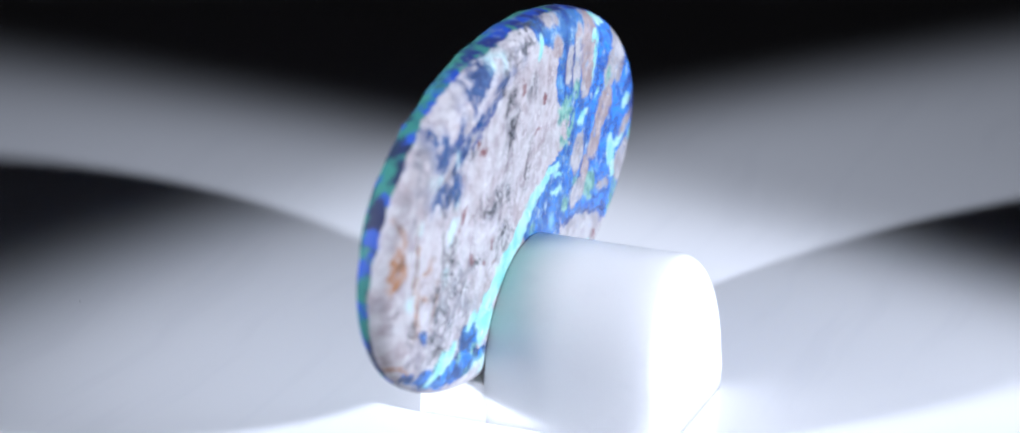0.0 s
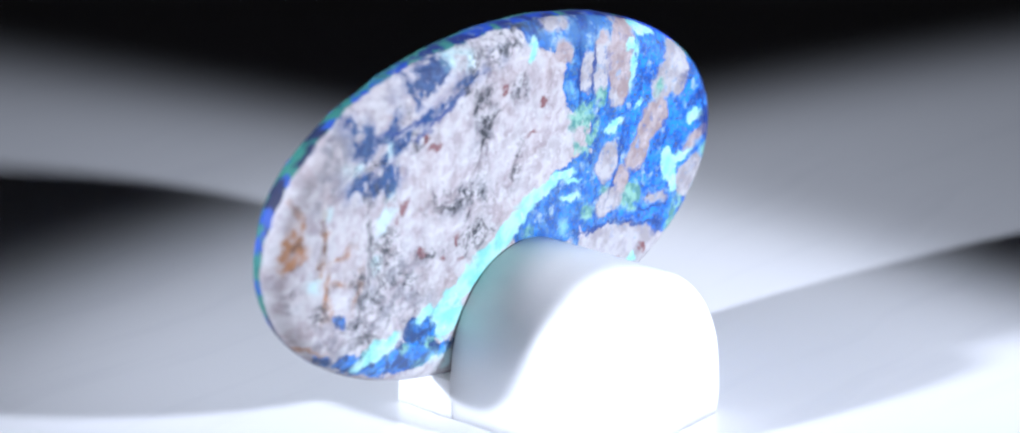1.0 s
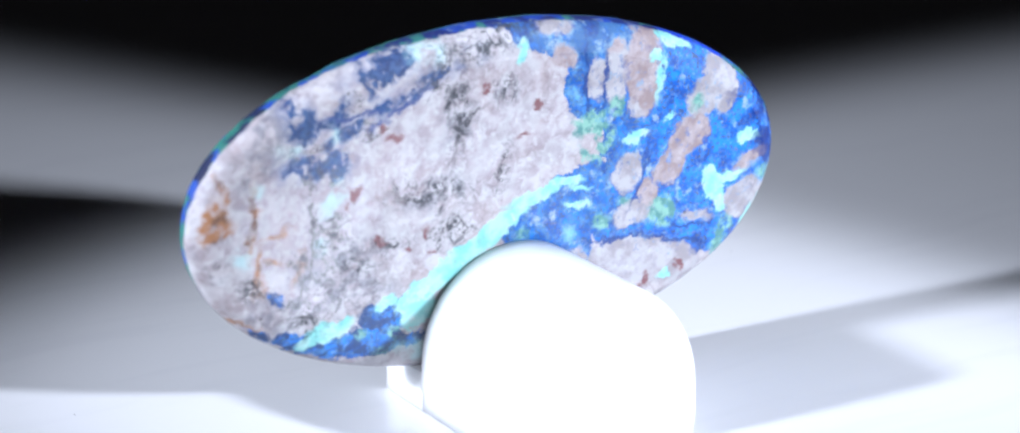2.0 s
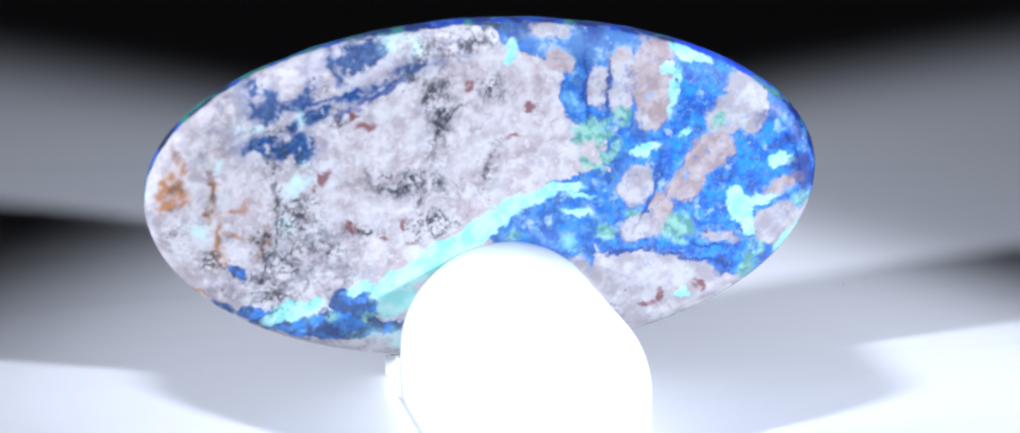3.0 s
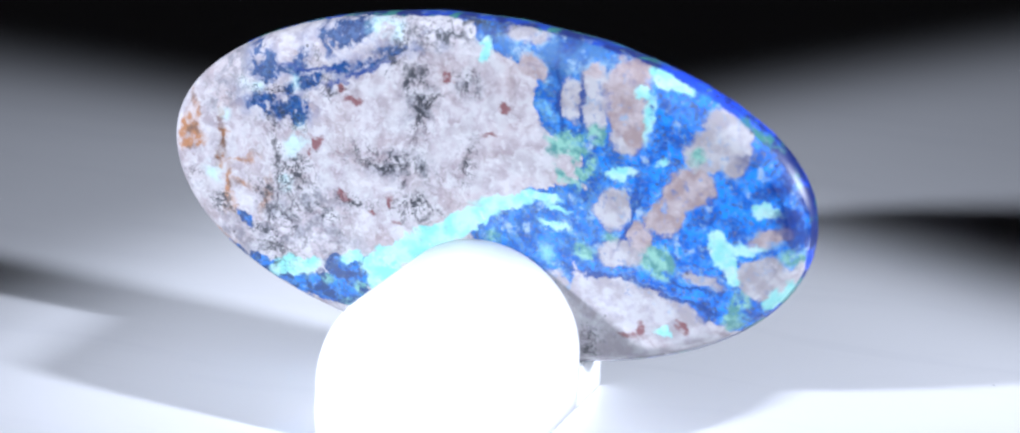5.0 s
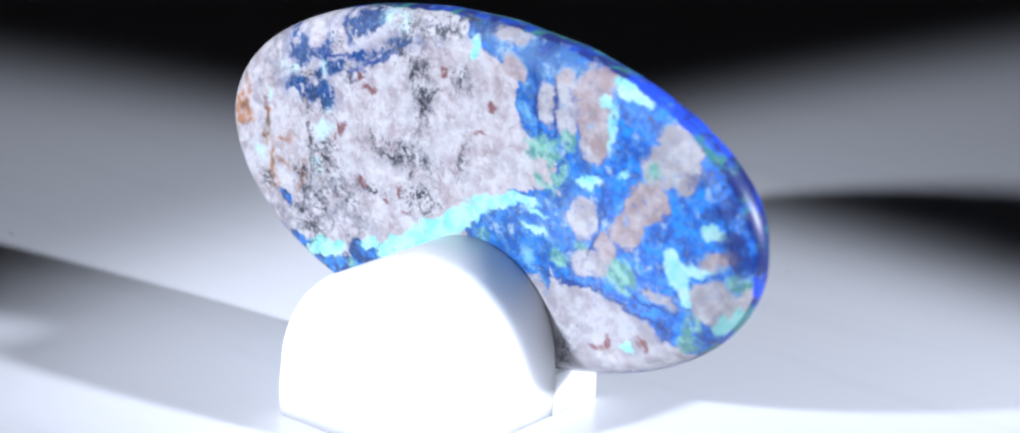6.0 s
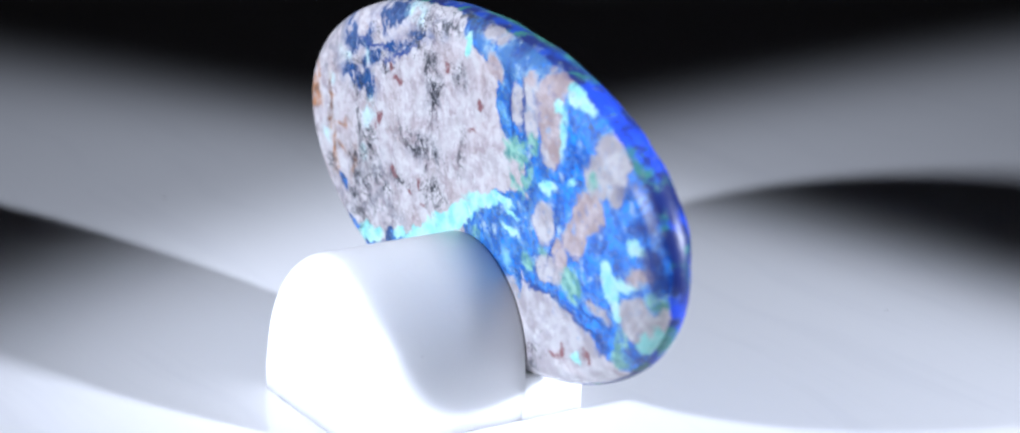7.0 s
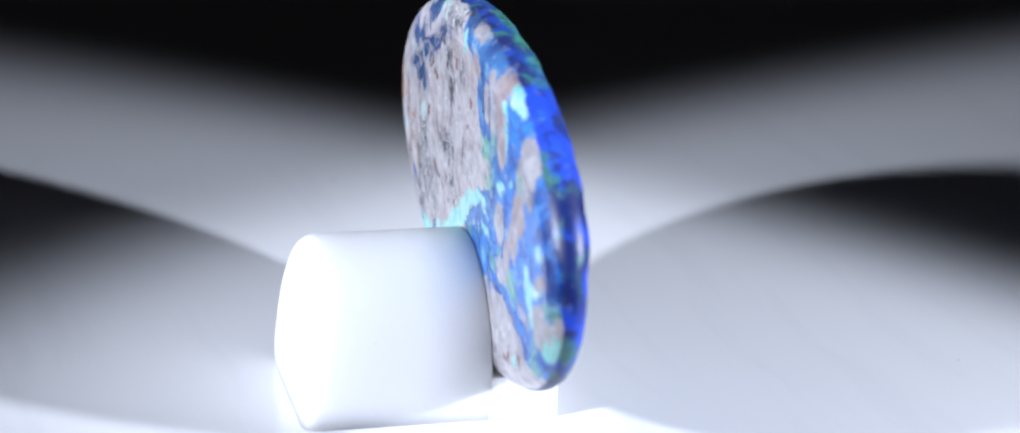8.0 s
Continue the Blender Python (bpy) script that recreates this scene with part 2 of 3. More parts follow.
def mineral_stone():
    n = Net("polished azurite in granite")
    p = n.here()
    split = n.nt.nodes.new("ShaderNodeSeparateXYZ")
    n.put(split.inputs[0], p)
    depth = split.outputs[1]
    join = n.nt.nodes.new("ShaderNodeCombineXYZ")
    n.put(join.inputs[0], split.outputs[0])
    n.put(join.inputs[1], split.outputs[2])
    flat = join.outputs[0]

    def warped(coarse, fine, tiny):
        out = flat
        for amount, size in ((coarse, 0.45), (fine, 1.3), (tiny, 3.6), (tiny * 0.55, 9.0)):
            shift = n.vec("SUBTRACT", n.noise(p, size, 2.0, colour=True), (0.5, 0.5, 0.5))
            out = n.vec("ADD", out, n.vec("SCALE", shift, scale=amount))
        return out

    ragged, rounded = warped(1.3, 1.0, 0.42), warped(1.0, 0.95, 0.34)
    last = []

    def patches(at, *lists):
        """Distance in mm to the nearest patch, negative inside. Each patch waits for the one before it, which keeps the shader small."""
        near = None
        for rows in lists:
            for x, z, rx, rz, turn in rows:
                m = n.nt.nodes.new("ShaderNodeMapping")
                m.vector_type = "TEXTURE"
                n.put(m.inputs["Vector"], n.vec("SCALE", at, scale=n.math("MULTIPLY_ADD", last[-1], 1e-9, 1.0)) if last else at)
                m.inputs["Location"].default_value = (x, z, 0)
                m.inputs["Rotation"].default_value = (0, 0, radians(turn))
                m.inputs["Scale"].default_value = (rx, rz, 1)
                r = min(rx, rz)
                d = n.math("MULTIPLY_ADD", n.vec("LENGTH", m.outputs[0]), r, -r)
                near = d if near is None else n.math("MINIMUM", near, d)
                last.append(near)
        return near

    def inside(d, edge=0.06, shift=0.0):
        return n.ramp(d, shift + edge, shift - edge)

    n_big, n_mid, n_fine = n.noise(p, 0.3, 4), n.noise(p, 0.7, 4, 0.55), n.noise(p, 1.5, 4, 0.55)
    n_alt, n_grit = n.noise(n.vec("ADD", p, (31, 7, 3)), 0.85, 5, 0.6), n.noise(n.vec("ADD", p, (3, 17, 9)), 3.0, 3)
    # pale ground: quartz and feldspar grains, with hair cracks between some of them
    grain = n.nt.nodes.new("ShaderNodeSeparateXYZ")
    n.put(grain.inputs[0], n.cells(ragged, 0.6))
    col = n.mix(n.ramp(n_mid, 0.36, 0.62), (0.28, 0.242, 0.258), (0.445, 0.425, 0.44))
    col = n.mix(n.math("MULTIPLY", n.ramp(n_big, 0.48, 0.66), 0.5), col, (0.35, 0.288, 0.288))
    col = n.mix(n.math("MULTIPLY", n.ramp(grain.outputs[0], 0.2, 0.9), 0.4), col, (0.43, 0.44, 0.45))
    busy = n.ramp(split.outputs[0], -3.0, -11.0, 0.2, 0.55)
    col = n.mix(n.math("MULTIPLY", n.ramp(n_alt, 0.52, 0.66), busy), col, (0.235, 0.215, 0.24))
    col = n.mix(n.math("MULTIPLY", n.ramp(n_fine, 0.58, 0.68), 0.4), col, (0.47, 0.48, 0.49))
    sugar = n.nt.nodes.new("ShaderNodeSeparateXYZ")
    n.put(sugar.inputs[0], n.cells(ragged, 2.6))
    col = n.mix(n.math("MULTIPLY", n.ramp(sugar.outputs[0], 0.60, 0.90), 0.42), col, (0.52, 0.51, 0.525))
    col = n.mix(n.math("MULTIPLY", n.ramp(sugar.outputs[1], 0.70, 0.98), 0.22), col, (0.27, 0.21, 0.225))
    n_weave = n.noise(n.vec("ADD", p, (13, 41, 5)), 2.3, 6, 0.68)
    shade = inside(patches(ragged, GREY_SHADE), 0.6)
    col = n.mix(n.math("MULTIPLY", shade, n.ramp(n_alt, 0.40, 0.60, 0.0, 0.62)), col, (0.14, 0.145, 0.175))
    col = n.mix(n.math("MULTIPLY", shade, n.ramp(n_weave, 0.52, 0.62, 0.0, 0.4)), col, (0.09, 0.09, 0.11))
    gap = n.cells(ragged, 0.33, "DISTANCE_TO_EDGE", "Distance")
    crack = n.math("MULTIPLY", n.ramp(gap, 0.05, 0.0), n.ramp(n_big, 0.46, 0.58))
    col = n.mix(n.math("MULTIPLY", crack, 0.28), col, (0.13, 0.10, 0.10))
    # blue carbonate
    blue = n.mix(n.ramp(n_mid, 0.40, 0.58), (0.010, 0.092, 0.40), (0.014, 0.20, 0.70))
    blue = n.mix(n.math("MULTIPLY", n.ramp(n_alt, 0.50, 0.60), 0.6), blue, (0.016, 0.045, 0.19))
    blue = n.mix(n.math("MULTIPLY", n.ramp(n_fine, 0.52, 0.64), 0.6), blue, (0.05, 0.22, 0.58))
    blue = n.mix(n.math("MULTIPLY", n.ramp(n_grit, 0.54, 0.62), 0.7), blue, (0.06, 0.075, 0.10))
    blue = n.mix(n.math("MULTIPLY", n.ramp(n_grit, 0.43, 0.37), 0.55), blue, (0.13, 0.125, 0.13))
    dusty = n.math("MULTIPLY", n.ramp(split.outputs[0], 12.5, 6.0), n.ramp(n_weave, 0.40, 0.62, 0.15, 0.8))
    blue = n.mix(dusty, blue, n.mix(n.ramp(n_fine, 0.42, 0.58), (0.022, 0.095, 0.25), (0.07, 0.17, 0.28)))
    smoky = n.math("MULTIPLY", n.math("MULTIPLY", n.ramp(split.outputs[2], 6.2, 8.2), n.ramp(split.outputs[0], 10.5, 8.0)), n.ramp(n_fine, 0.40, 0.58, 0.45, 0.85))
    blue = n.mix(smoky, blue, n.mix(n.ramp(n_big, 0.44, 0.56), (0.012, 0.03, 0.15), (0.035, 0.115, 0.27)))
    frost = n.math("MULTIPLY", n.ramp(n.noise(n.vec("ADD", p, (27, 8, 60)), 2.0, 6, 0.72), 0.57, 0.66), n.ramp(n_mid, 0.44, 0.56, 0.25, 0.85))
    blue = n.mix(frost, blue, (0.19, 0.31, 0.45))
    east = patches(ragged, AZURITE_EAST)
    west = patches(ragged, AZURITE_WEST)
    low = patches(ragged, AZURITE_LOW)
    halo = n.math("MULTIPLY", inside(west, 0.5, 0.3), n.ramp(n_alt, 0.42, 0.58))
    col = n.mix(n.math("MULTIPLY", halo, 0.45), col, (0.12, 0.16, 0.29))
    dusk = n.mix(0.82, blue, n.mix(n.ramp(n_grit, 0.45, 0.60), (0.012, 0.030, 0.095), (0.035, 0.075, 0.18)))
    west_in = n.math("MULTIPLY", inside(west, 0.16), n.ramp(n_fine, 0.36, 0.50, 0.2, 1.0))
    col = n.mix(west_in, col, dusk)
    col = n.mix(inside(east, 0.07), col, blue)
    murky = n.mix(n.math("MULTIPLY", n.ramp(n_alt, 0.44, 0.54), 0.85), blue, (0.025, 0.05, 0.13))
    col = n.mix(inside(low, 0.07), col, murky)
    # pale crusts scattered in the blue
    crust = n.math("MULTIPLY", n.ramp(n.noise(n.vec("ADD", p, (9, 2, 50)), 0.6, 5, 0.65), 0.55, 0.63), inside(east, 0.3))
    col = n.mix(n.math("MULTIPLY", n.math("MULTIPLY", crust, n.ramp(n_weave, 0.36, 0.54, 0.1, 1.0)), 0.75), col, n.mix(n.ramp(n_fine, 0.4, 0.6), (0.12, 0.27, 0.44), (0.32, 0.42, 0.50)))
    # pebbles, each with a dark blue seam
    pale = n.mix(n.ramp(n_mid, 0.38, 0.60), (0.27, 0.25, 0.265), (0.39, 0.385, 0.40))
    pale = n.mix(n.math("MULTIPLY", n.ramp(n_fine, 0.52, 0.64), 0.4), pale, (0.24, 0.22, 0.27))
    d_pale, d_tan = patches(rounded, PALE_PEBBLE), patches(rounded, TAN_PEBBLE)
    seam = n.math("MULTIPLY", inside(n.math("MINIMUM", d_pale, d_tan), 0.10, 0.10), inside(east, 0.1))
    col = n.mix(n.math("MULTIPLY", seam, n.ramp(n_big, 0.46, 0.54, 0.75, 0.1)), col, (0.014, 0.045, 0.22))
    fringe = n.math("MULTIPLY", inside(n.math("MINIMUM", d_pale, d_tan), 0.22, 0.20), n.math("MULTIPLY", inside(east, 0.1), n.ramp(n_weave, 0.40, 0.58)))
    col = n.mix(n.math("MULTIPLY", fringe, n.ramp(n_big, 0.46, 0.54, 0.1, 0.7)), col, (0.21, 0.36, 0.47))
    col = n.mix(n.math("MULTIPLY", inside(d_pale, 0.14), n.ramp(n_weave, 0.66, 0.52, 0.45, 1.0)), col, pale)
    tan = n.mix(n.ramp(n_alt, 0.38, 0.60), (0.265, 0.205, 0.205), (0.36, 0.312, 0.318))
    tan = n.mix(n.math("MULTIPLY", n.ramp(n_weave, 0.52, 0.66), 0.55), tan, (0.22, 0.19, 0.225))
    col = n.mix(n.math("MULTIPLY", inside(d_tan, 0.14), n.ramp(n_fine, 0.68, 0.54, 0.4, 1.0)), col, tan)
    thread = n.math("MULTIPLY", inside(patches(rounded, BLUE_HAIRLINE), 0.10, 0.05), n.ramp(n_alt, 0.36, 0.50, 0.5, 0.92))
    col = n.mix(thread, col, (0.015, 0.045, 0.18))
    # turquoise and green
    cyan = n.mix(n.ramp(n_mid, 0.38, 0.62), (0.19, 0.50, 0.47), (0.34, 0.58, 0.55))
    cyan = n.mix(n.math("MULTIPLY", n.ramp(n_alt, 0.54, 0.64), 0.6), cyan, (0.40, 0.50, 0.48))
    cyan = n.mix(n.math("MULTIPLY", n.ramp(n_weave, 0.56, 0.68), 0.5), cyan, (0.20, 0.34, 0.33))
    green = n.mix(n.ramp(n_fine, 0.40, 0.60), (0.08, 0.22, 0.21), (0.20, 0.40, 0.33))
    flecks = n.math("MULTIPLY", inside(patches(ragged, TURQUOISE_FLECK), 0.4), n.ramp(n_mid, 0.40, 0.58, 0.0, 0.45))
    col = n.mix(flecks, col, (0.34, 0.68, 0.68))
    col = n.mix(n.math("MULTIPLY", inside(patches(ragged, GREEN_PATCH), 0.22), n.ramp(n_alt, 0.60, 0.48)), col, green)
    col = n.mix(inside(patches(ragged, TURQUOISE_VEIN, TURQUOISE_SPOT), 0.10), col, cyan)
    # rust, oxblood and black
    col = n.mix(n.math("MULTIPLY", inside(patches(ragged, RUST), 0.22), n.ramp(n_fine, 0.36, 0.56, 0.35, 0.95)), col, n.mix(n.ramp(n_mid, 0.40, 0.56), (0.12, 0.06, 0.035), (0.30, 0.125, 0.045)))
    col = n.mix(n.math("MULTIPLY", inside(patches(ragged, OXBLOOD), 0.12), n.ramp(n_fine, 0.36, 0.50, 0.3, 0.9)), col, (0.16, 0.055, 0.06))
    vein = n.math("ABSOLUTE", n.math("SUBTRACT", n.noise(p, 0.85, 6, 0.72, 0.15), 0.5))
    branch = n.math("MULTIPLY", n.ramp(vein, 0.024, 0.010), n.ramp(n_fine, 0.41, 0.49))
    spots = n.ramp(n.noise(n.vec("ADD", p, (70, 1, 4)), 2.0, 6, 0.74), 0.56, 0.592)
    d_dark = patches(ragged, DARK_DENDRITE, DARK_DENDRITE_MORE)
    core = n.math("MULTIPLY", inside(d_dark, 0.2, -0.05), n.math("MULTIPLY", n.ramp(n_alt, 0.48, 0.53, 0.0, 1.0), n.ramp(n_weave, 0.46, 0.51)))
    dark = n.math("MAXIMUM", core, n.math("MAXIMUM", n.math("MULTIPLY", inside(d_dark, 0.5, 0.3), branch), n.math("MULTIPLY", inside(d_dark, 0.45, 0.1), n.math("MULTIPLY", spots, 0.8))))
    col = n.mix(n.math("MULTIPLY", dark, 0.92), col, (0.03, 0.034, 0.042))
    hair = n.math("MULTIPLY", inside(patches(rounded, DARK_HAIRLINE), 0.09), n.ramp(n_fine, 0.38, 0.52, 0.15, 0.85))
    col = n.mix(hair, col, (0.035, 0.035, 0.042))
    # pin-holes
    hole = n.nt.nodes.new("ShaderNodeTexVoronoi")
    n.put(hole.inputs["Vector"], p)
    hole.inputs["Scale"].default_value = 0.55
    pick = n.nt.nodes.new("ShaderNodeSeparateXYZ")
    n.put(pick.inputs[0], hole.outputs["Color"])
    pit = n.math("MULTIPLY", n.ramp(hole.outputs["Distance"], 0.085, 0.04), n.math("GREATER_THAN", pick.outputs[0], 0.50))
    col = n.mix(n.math("MULTIPLY", pit, 0.75), col, (0.05, 0.045, 0.05))
    # girdle: mostly blue, with green and dark bands
    girdle = n.mix(n.ramp(n_big, 0.42, 0.56), (0.006, 0.018, 0.12), (0.006, 0.05, 0.34))
    girdle = n.mix(n.ramp(n.noise(n.vec("ADD", p, (5, 0, 40)), 0.45, 4), 0.50, 0.57), girdle, (0.025, 0.15, 0.14))
    girdle = n.mix(n.math("MULTIPLY", n.ramp(n_fine, 0.56, 0.66), 0.4), girdle, (0.16, 0.22, 0.24))
    west_end = n.mix(n.ramp(n.noise(n.vec("ADD", p, (2, 90, 4)), 0.38, 4), 0.46, 0.54), (0.005, 0.010, 0.045), (0.02, 0.15, 0.12))
    west_end = n.mix(n.ramp(n_alt, 0.50, 0.60), west_end, (0.012, 0.06, 0.32))
    moss = n.math("MULTIPLY", n.ramp(depth, 1.55, 2.2), n.math("MULTIPLY", n.ramp(split.outputs[0], 12.0, 7.0), n.ramp(n_mid, 0.36, 0.52, 0.2, 0.95)))
    girdle = n.mix(moss, girdle, n.mix(n.ramp(n_weave, 0.42, 0.60), (0.02, 0.12, 0.09), (0.06, 0.30, 0.24)))
    vivid = n.math("MULTIPLY", n.math("MULTIPLY", n.ramp(split.outputs[0], 10.0, 13.0), n.ramp(split.outputs[2], -7.0, -3.0)), n.math("MULTIPLY", n.ramp(n_big, 0.44, 0.56, 0.0, 0.9), n.ramp(n_weave, 0.62, 0.46, 0.25, 1.0)))
    girdle = n.mix(vivid, girdle, (0.006, 0.055, 0.60))
    girdle = n.mix(n.ramp(split.outputs[0], -9.0, -15.0, 0.0, 0.95), girdle, west_end)
    deeper = n.math("ADD", n.ramp(split.outputs[2], 4.0, -4.0, 0.0, 0.3), n.ramp(split.outputs[0], -4.0, -13.0, 0.0, 0.5))
    deeper = n.math("ADD", deeper, n.ramp(split.outputs[2], 5.0, 9.0, 0.0, 0.38))
    rim = n.ramp(n.math("SUBTRACT", n.math("ADD", depth, n.math("MULTIPLY", n_mid, 0.9)), deeper), 0.88, 1.05)
    out = n.vec("LENGTH", n.vec("MULTIPLY", n.vec("ADD", flat, (0, 0.5, 0)), (1 / 21.95, 1 / 11.06, 0)))
    rim = n.math("MULTIPLY", rim, n.ramp(out, 0.80, 0.90))
    # navy blotches on the bevel of the blue end
    blotch = n.math("MULTIPLY", n.ramp(n.noise(n.vec("ADD", p, (50, 3, 11)), 0.45, 5, 0.62), 0.49, 0.57), n.math("MULTIPLY", n.ramp(out, 0.84, 0.92), n.math("MULTIPLY", n.ramp(split.outputs[0], 8.0, 12.0), n.ramp(split.outputs[2], -3.5, -1.0))))
    girdle = n.mix(n.math("MULTIPLY", blotch, 0.8), girdle, (0.006, 0.014, 0.10))
    col = n.mix(n.math("MULTIPLY", blotch, 0.75), col, (0.008, 0.018, 0.13))
    col = n.mix(rim, col, girdle)
    matt_end = n.math("MULTIPLY", n.ramp(split.outputs[0], -5.0, -11.0), n.ramp(depth, 0.004, 0.03, 0.0, 0.72))
    worn = n.math("MAXIMUM", matt_end, n.math("MULTIPLY", n.ramp(depth, 0.0002, 0.004, 0.0, 0.46), n.ramp(depth, 0.62, 0.40)))
    upper = n.math("MULTIPLY", n.ramp(split.outputs[2], 2.5, 5.5), n.ramp(out, 0.80, 0.88, 0.0, 0.72))
    worn = n.math("MAXIMUM", worn, upper)
    n.bump(n.noise(p, 3.0, 5), 0.06, 0.0002)
    return n.finish(Base_Color=col, Roughness=n.math("MAXIMUM", n.ramp(n_alt, 0.4, 0.7, 0.16, 0.30), n.math("MAXIMUM", worn, n.math("MULTIPLY", rim, 0.42))), IOR=1.5)


def black_fabric():
    n = Net("black cloth")
    p = n.here()
    weave = n.noise(n.vec("MULTIPLY", p, (1, 1, 0.4)), 0.4, 5)
    n.bump(weave, 0.3, 0.001)
    return n.finish(Base_Color=n.mix(weave, (0.012, 0.012, 0.014), (0.03, 0.03, 0.034)), Roughness=0.95)


def dust_grey():
    n = Net("grey dust")
    f = n.noise(n.here(), 20, 3)
    return n.finish(Base_Color=n.mix(f, (0.05, 0.05, 0.05), (0.14, 0.13, 0.12)), Roughness=0.95)


black_cloth, grey_dust = black_fabric(), dust_grey()
acrylic, plaster, stone_mat = acrylic_sheet(), white_plastic(), mineral_stone()


# ---- helpers for meshes ----
def part(name, bm, mat, parent=None, label="", smooth=True):
    me = bpy.data.meshes.new(name)
    bmesh.ops.recalc_face_normals(bm, faces=bm.faces[:])
    bm.to_mesh(me)
    bm.free()
    me.materials.append(mat)
    if smooth:
        me.shade_smooth()
    ob = new(name, me)
    if parent:
        ob.parent = parent
    if label:
        ob["label"] = label
    return ob


# ---- table, and the turning disc on it ----
bm = bmesh.new()
bmesh.ops.create_grid(bm, x_segments=2, y_segments=2, size=0.65)
floor = part("floor", bm, black_cloth, smooth=False)
floor.location.z = -0.012
tagged(floor, "table covered with plain black cloth in the dark studio", "table top", kind="structure")


def turning_disc():
    bm = bmesh.new()
    n, radius = 256, 0.165
    rings = []
    for r, z in ((0.02, 0), (0.08, 0), (radius - 0.0008, 0), (radius - 0.0002, -0.0002), (radius, -0.0008), (radius, -0.011), (radius - 0.001, -0.012)):
        rings.append([bm.verts.new((r * math.cos(2 * math.pi * k / n), r * math.sin(2 * math.pi * k / n), z)) for k in range(n)])
    for r0, r1 in zip(rings, rings[1:]):
        for k in range(n):
            bm.faces.new((r0[k], r0[(k + 1) % n], r1[(k + 1) % n], r1[k]))
    bm.faces.new(rings[0])
    bm.faces.new(rings[-1][::-1])
    ob = part("turntable", bm, acrylic, smooth=False)
    return tagged(ob, "glossy white acrylic turntable disc lit by crossing beams", "turntable")


disc = turning_disc()


def dust_specks():
    """Grains and a short fibre lying on the disc: radius (mm), bearing (degrees), size (mm), length (mm)."""
    bm = bmesh.new()
    rng = random.Random(4)
    grains = [(32.6, 21.4, 0.09, 0.13), (31.6, 84.2, 0.08, 0.10), (45.2, 180.4, 0.07, 0.75), (27.0, 160.0, 0.05, 0.06), (38.0, 120.0, 0.05, 0.06)]
    for r, bearing, size, length in grains:
        a = radians(bearing)
        m = Matrix.Translation((r * math.cos(a) / 1000, r * math.sin(a) / 1000, size / 2600)) @ pose(0, 0, 0, 0, 0, bearing + rng.uniform(-90, 90))
        bmesh.ops.create_icosphere(bm, subdivisions=2, radius=0.0005, matrix=m @ Matrix.Diagonal((length, size, size * 0.7, 1)))
    ob = part("dust", bm, grey_dust)
    return tagged(ob, "few dark grey dust grains and a fibre lying on the white disc", "dust", kind="stuff")


# ---- dark studio walls, far outside the beams ----
def studio_wall(name, at, turn):
    bm = bmesh.new()
    bmesh.ops.create_cube(bm, size=1, matrix=Matrix.Diagonal((1.34, 0.02, 0.6, 1)))
    ob = part(name, bm, black_cloth, smooth=False)
    ob.matrix_world = pose(*at, 0, 0, turn)
    return tagged(ob, "plain black cloth wall closing the dark studio", "wall", kind="structure")


studio_wall("wall_north", (0, 0.66, 0.288), 0)
studio_wall("wall_south", (0, -0.66, 0.288), 0)
studio_wall("wall_east", (0.66, 0, 0.288), 90)
studio_wall("wall_west", (-0.66, 0, 0.288), 90)

dust = dust_specks()

# ---- the polished stone ----
HALF_W, HALF_H, SAG = 0.02162, 0.01106, 0.00050
STONE_Z = 0.01375
LEAN = 2.24
FACE_YAW = -3.1


def oval(inset, k, n):
    """Point k of n on the oval outline, moved inwards."""
    a = 2 * math.pi * k / n
    wob = 1 + 0.004 * math.sin(3 * a + 1) + 0.003 * math.sin(5 * a)
    # where the hand-cut outline is fuller or flatter: bearing, amount, narrowness
    for bearing, amount, narrow in ((-48, 0.022, 4), (148, 0.014, 6), (34, 0.009, 6), (0, -0.011, 6)):
        wob += amount * max(0.0, math.cos(a - radians(bearing))) ** narrow
    x, z = HALF_W * wob * math.cos(a), HALF_H * wob * math.sin(a)
    nx, nz = math.cos(a) / HALF_W, math.sin(a) / HALF_H
    q = math.hypot(nx, nz)
    return x - inset * nx / q, z - inset * nz / q - SAG


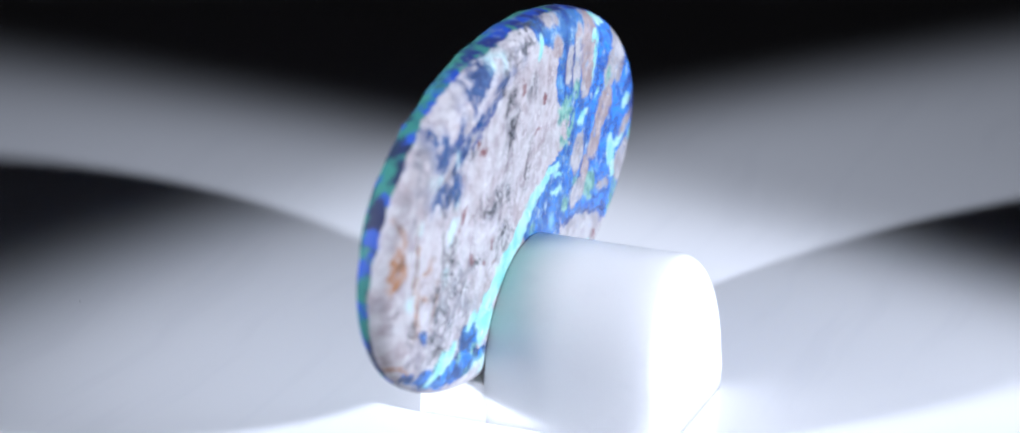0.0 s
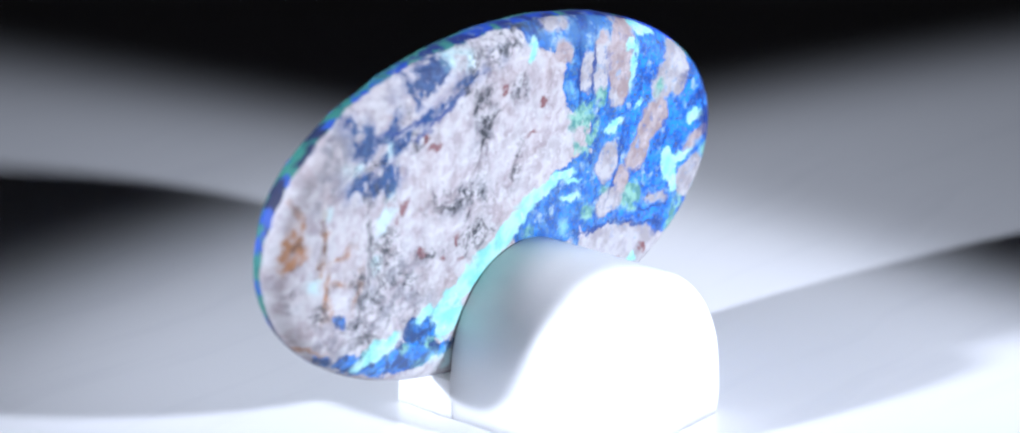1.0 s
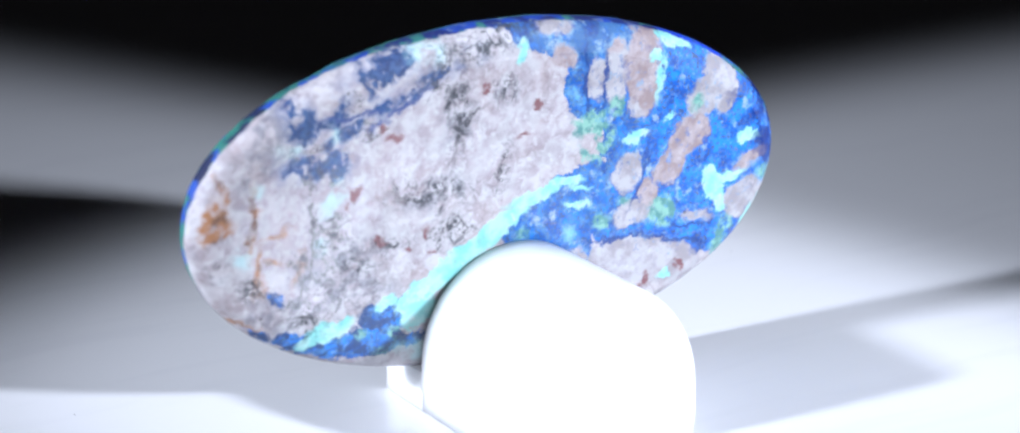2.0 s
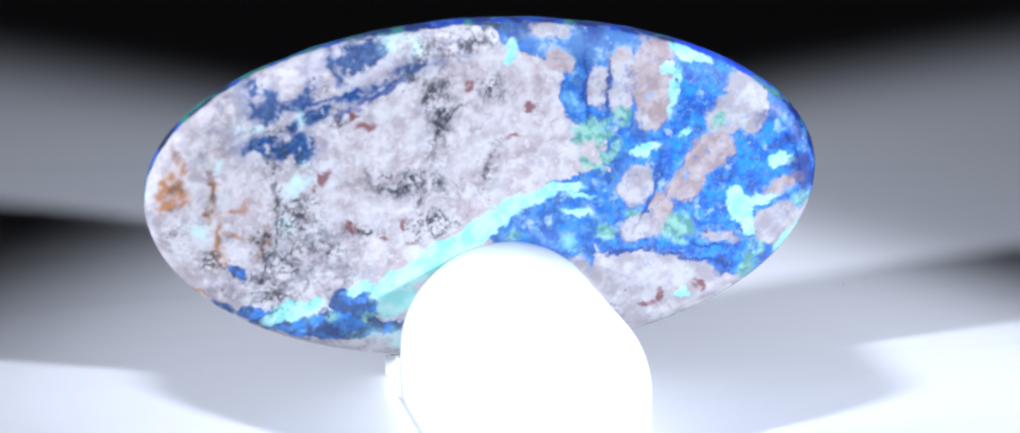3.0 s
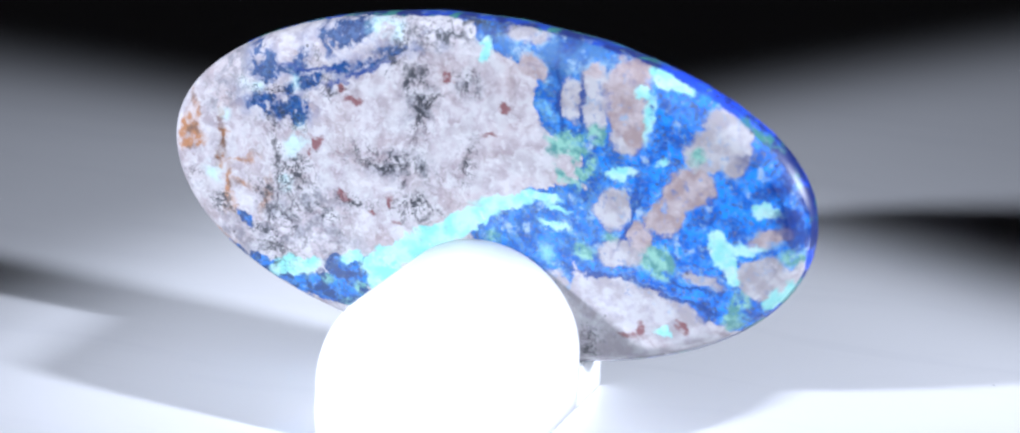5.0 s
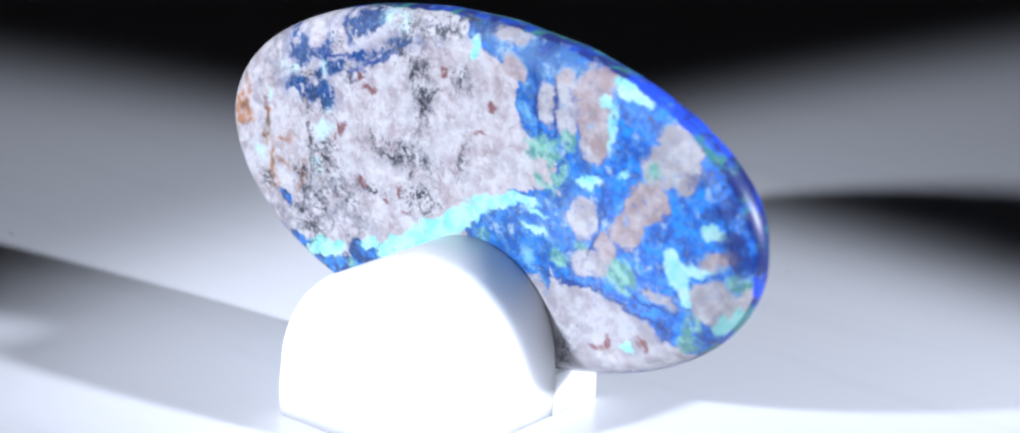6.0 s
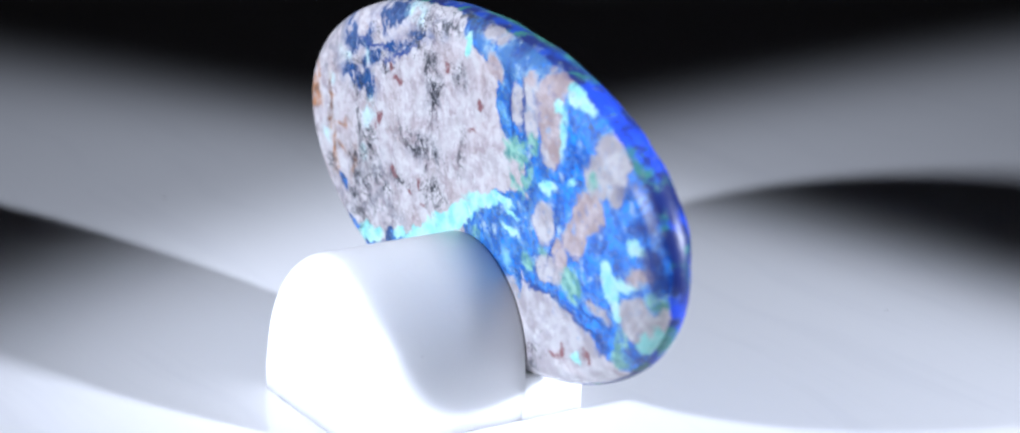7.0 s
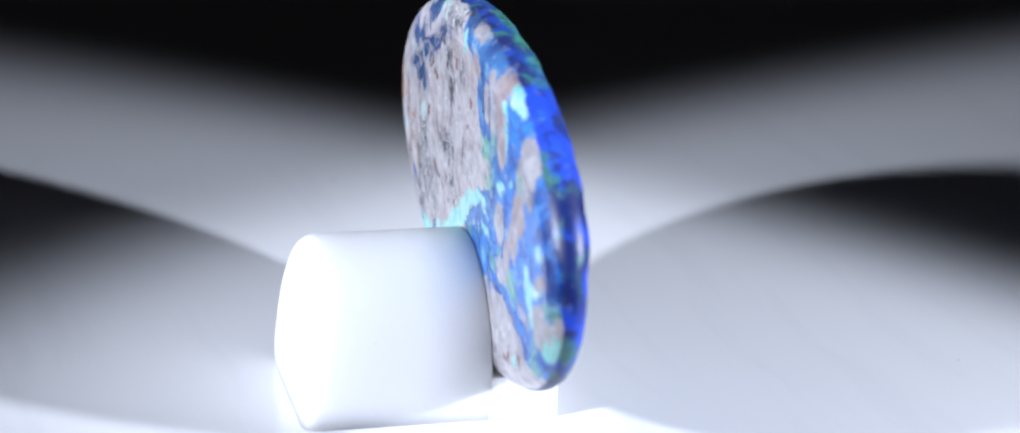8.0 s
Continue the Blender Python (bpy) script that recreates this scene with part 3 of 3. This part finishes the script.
def polished_stone():
    bm = bmesh.new()
    n = 192
    # inset and depth in mm, front to back: a crisp bevel at one end, a soft thin dome at the other
    crisp = [(3.2, 0.0), (1.62, 0.0), (1.5, 0.0), (1.35, 0.005), (1.22, 0.02), (1.05, 0.06), (0.9, 0.14), (0.6, 0.34), (0.35, 0.57),
             (0.15, 0.83), (0.03, 1.1), (0.0, 1.35), (0.05, 1.65), (0.25, 1.95), (0.6, 2.18), (1.2, 2.32), (3.2, 2.35)]
    domed = [(3.2, 0.0), (2.7, 0.004), (2.3, 0.015), (1.95, 0.03), (1.6, 0.055), (1.3, 0.09), (1.0, 0.15), (0.75, 0.23), (0.5, 0.36),
             (0.26, 0.58), (0.06, 0.88), (0.0, 1.22), (0.0, 1.5), (0.06, 1.8), (0.34, 2.06), (1.0, 2.2), (3.2, 2.23)]
    rings = []
    for (i0, d0), (i1, d1) in zip(crisp, domed):
        ring = []
        for k in range(n):
            a = 2 * math.pi * k / n
            w = 0.5 - 0.5 * math.cos(a)
            inset, depth = i0 + (i1 - i0) * w, d0 + (d1 - d0) * w
            # the rear edge along the upper flank is left natural: thicker and uneven
            flank = math.sin((a - radians(6)) / radians(162) * math.pi) ** 0.5 if radians(6) < a < radians(168) else 0.0
            rough = noise.fractal(Vector((7 * math.cos(a), 7 * math.sin(a), depth)), 1.0, 2.0, 3)
            back = max(0.0, depth - 0.8) * flank
            x, z = oval((inset - 0.05 * back * rough) / 1000, k, n)
            ring.append(bm.verts.new((x, (depth + back * (0.45 + 0.09 * rough)) / 1000, z)))
        rings.append(ring)
    for r0, r1 in zip(rings, rings[1:]):
        for k in range(n):
            bm.faces.new((r0[k], r0[(k + 1) % n], r1[(k + 1) % n], r1[k]))
    bm.faces.new(rings[0])
    bm.faces.new(rings[-1][::-1])
    ob = part("polished_stone", bm, stone_mat)
    return tagged(ob, "polished oval cabochon of mottled blue, turquoise and pinkish-white mineral", "gemstone")


stone = polished_stone()
STONE_AT = pose(-0.001, -0.0021, STONE_Z, LEAN, 0, FACE_YAW)

# ---- the holder ----
HW, TOP, FRONT, REAR = 0.00657, 0.01027, -0.0114, 0.0045


def arch(inset, n=44):
    """Outline of the block's cross-section: a round top on upright sides."""
    centre, r = TOP - HW, HW - inset
    pts = [(r - 0.0001, 0.0), (r, 0.0015)]
    for k in range(n + 1):
        a = math.pi * k / n
        pts.append((r * math.cos(a), centre + r * math.sin(a)))
    return pts + [(-r, 0.0015), (0.0001 - r, 0.0)]


def stone_holder():
    thing = new("stone_holder")
    bm = bmesh.new()
    tilt = math.tan(radians(LEAN))
    rows = []
    fillet = [(1.5, FRONT - 0.00002)]
    for k in range(8):
        a = math.pi / 2 * k / 7
        fillet.append((1.0 * (1 - math.sin(a)), FRONT + 0.0010 * (1 - math.cos(a))))
    for inset, y in fillet + [(0.0, -0.004), (0.0, None), (0.12, None)]:
        ring = []
        for x, z in arch(inset / 1000):
            yy = y if y is not None else -0.00008 + (STONE_Z - z) * tilt - 0.0001 * (inset == 0)
            if y is not None and y < -0.005:
                yy += 0.0010 * max(0.0, z - 0.002) / 0.008
            ring.append(bm.verts.new((x, yy, z)))
        rows.append(ring)
    for r0, r1 in zip(rows, rows[1:]):
        for k in range(len(r0)):
            bm.faces.new((r0[k], r0[(k + 1) % len(r0)], r1[(k + 1) % len(r0)], r1[k]))
    bm.faces.new(rows[0])
    bm.faces.new(rows[-1][::-1])
    part("block", bm, plaster, thing)
    bm = bmesh.new()
    y0, n = 0.0001, 20
    rims = []
    for y, drop in ((y0, 0.0), (REAR - 0.0002, 0.0), (REAR, 0.0002)):
        ring = []
        for k in range(n + 1):
            x = (HW - 0.00001) * (2 * k / n - 1)
            dip = STONE_Z - SAG - 0.00006 - (HALF_H + 0.00002) * math.sqrt(1 - ((x + 0.00066) / HALF_W) ** 2)
            ring.append(bm.verts.new((x, y, dip - drop)))
        ring += [bm.verts.new((HW - 0.00001, y, 0)), bm.verts.new((-HW + 0.00001, y, 0))]
        rims.append(ring)
    for r0, r1 in zip(rims, rims[1:]):
        for k in range(n + 3):
            bm.faces.new((r0[k], r0[(k + 1) % (n + 3)], r1[(k + 1) % (n + 3)], r1[k]))
    bm.faces.new(rims[0])
    bm.faces.new(rims[-1][::-1])
    part("ledge", bm, plaster, thing, smooth=False)
    return tagged(thing, "matt white half-round plastic block holding the stone upright", "display stand")


holder = stone_holder()
HOLDER_AT = pose(-0.00034, -0.0021, 0, 0, 0, FACE_YAW)


# ---- the turning of stone and holder ----
def motions():
    turn = [(0.0, 72.31), (0.5, 63.45), (1.0, 54.35), (1.5, 45.4), (3.0, 18.4), (3.5, 9.3), (4.0, 0.0), (4.5, -9.15), (6.0, -36.5), (6.5, -45.4),
            (7.0, -54.5), (7.5, -63.5), (8.0, -72.84)]
    walk(disc, [(t, pose(0, 0, 0, 0, 0, a)) for t, a in turn])
    walk(dust, [(t, pose(0, 0, 0, 0, 0, a)) for t, a in turn])
    walk(stone, [(t, pose(0, 0, 0, 0, 0, a) @ STONE_AT) for t, a in turn])
    walk(holder, [(t, pose(0, 0, 0, 0, 0, a) @ HOLDER_AT) for t, a in turn])


motions()
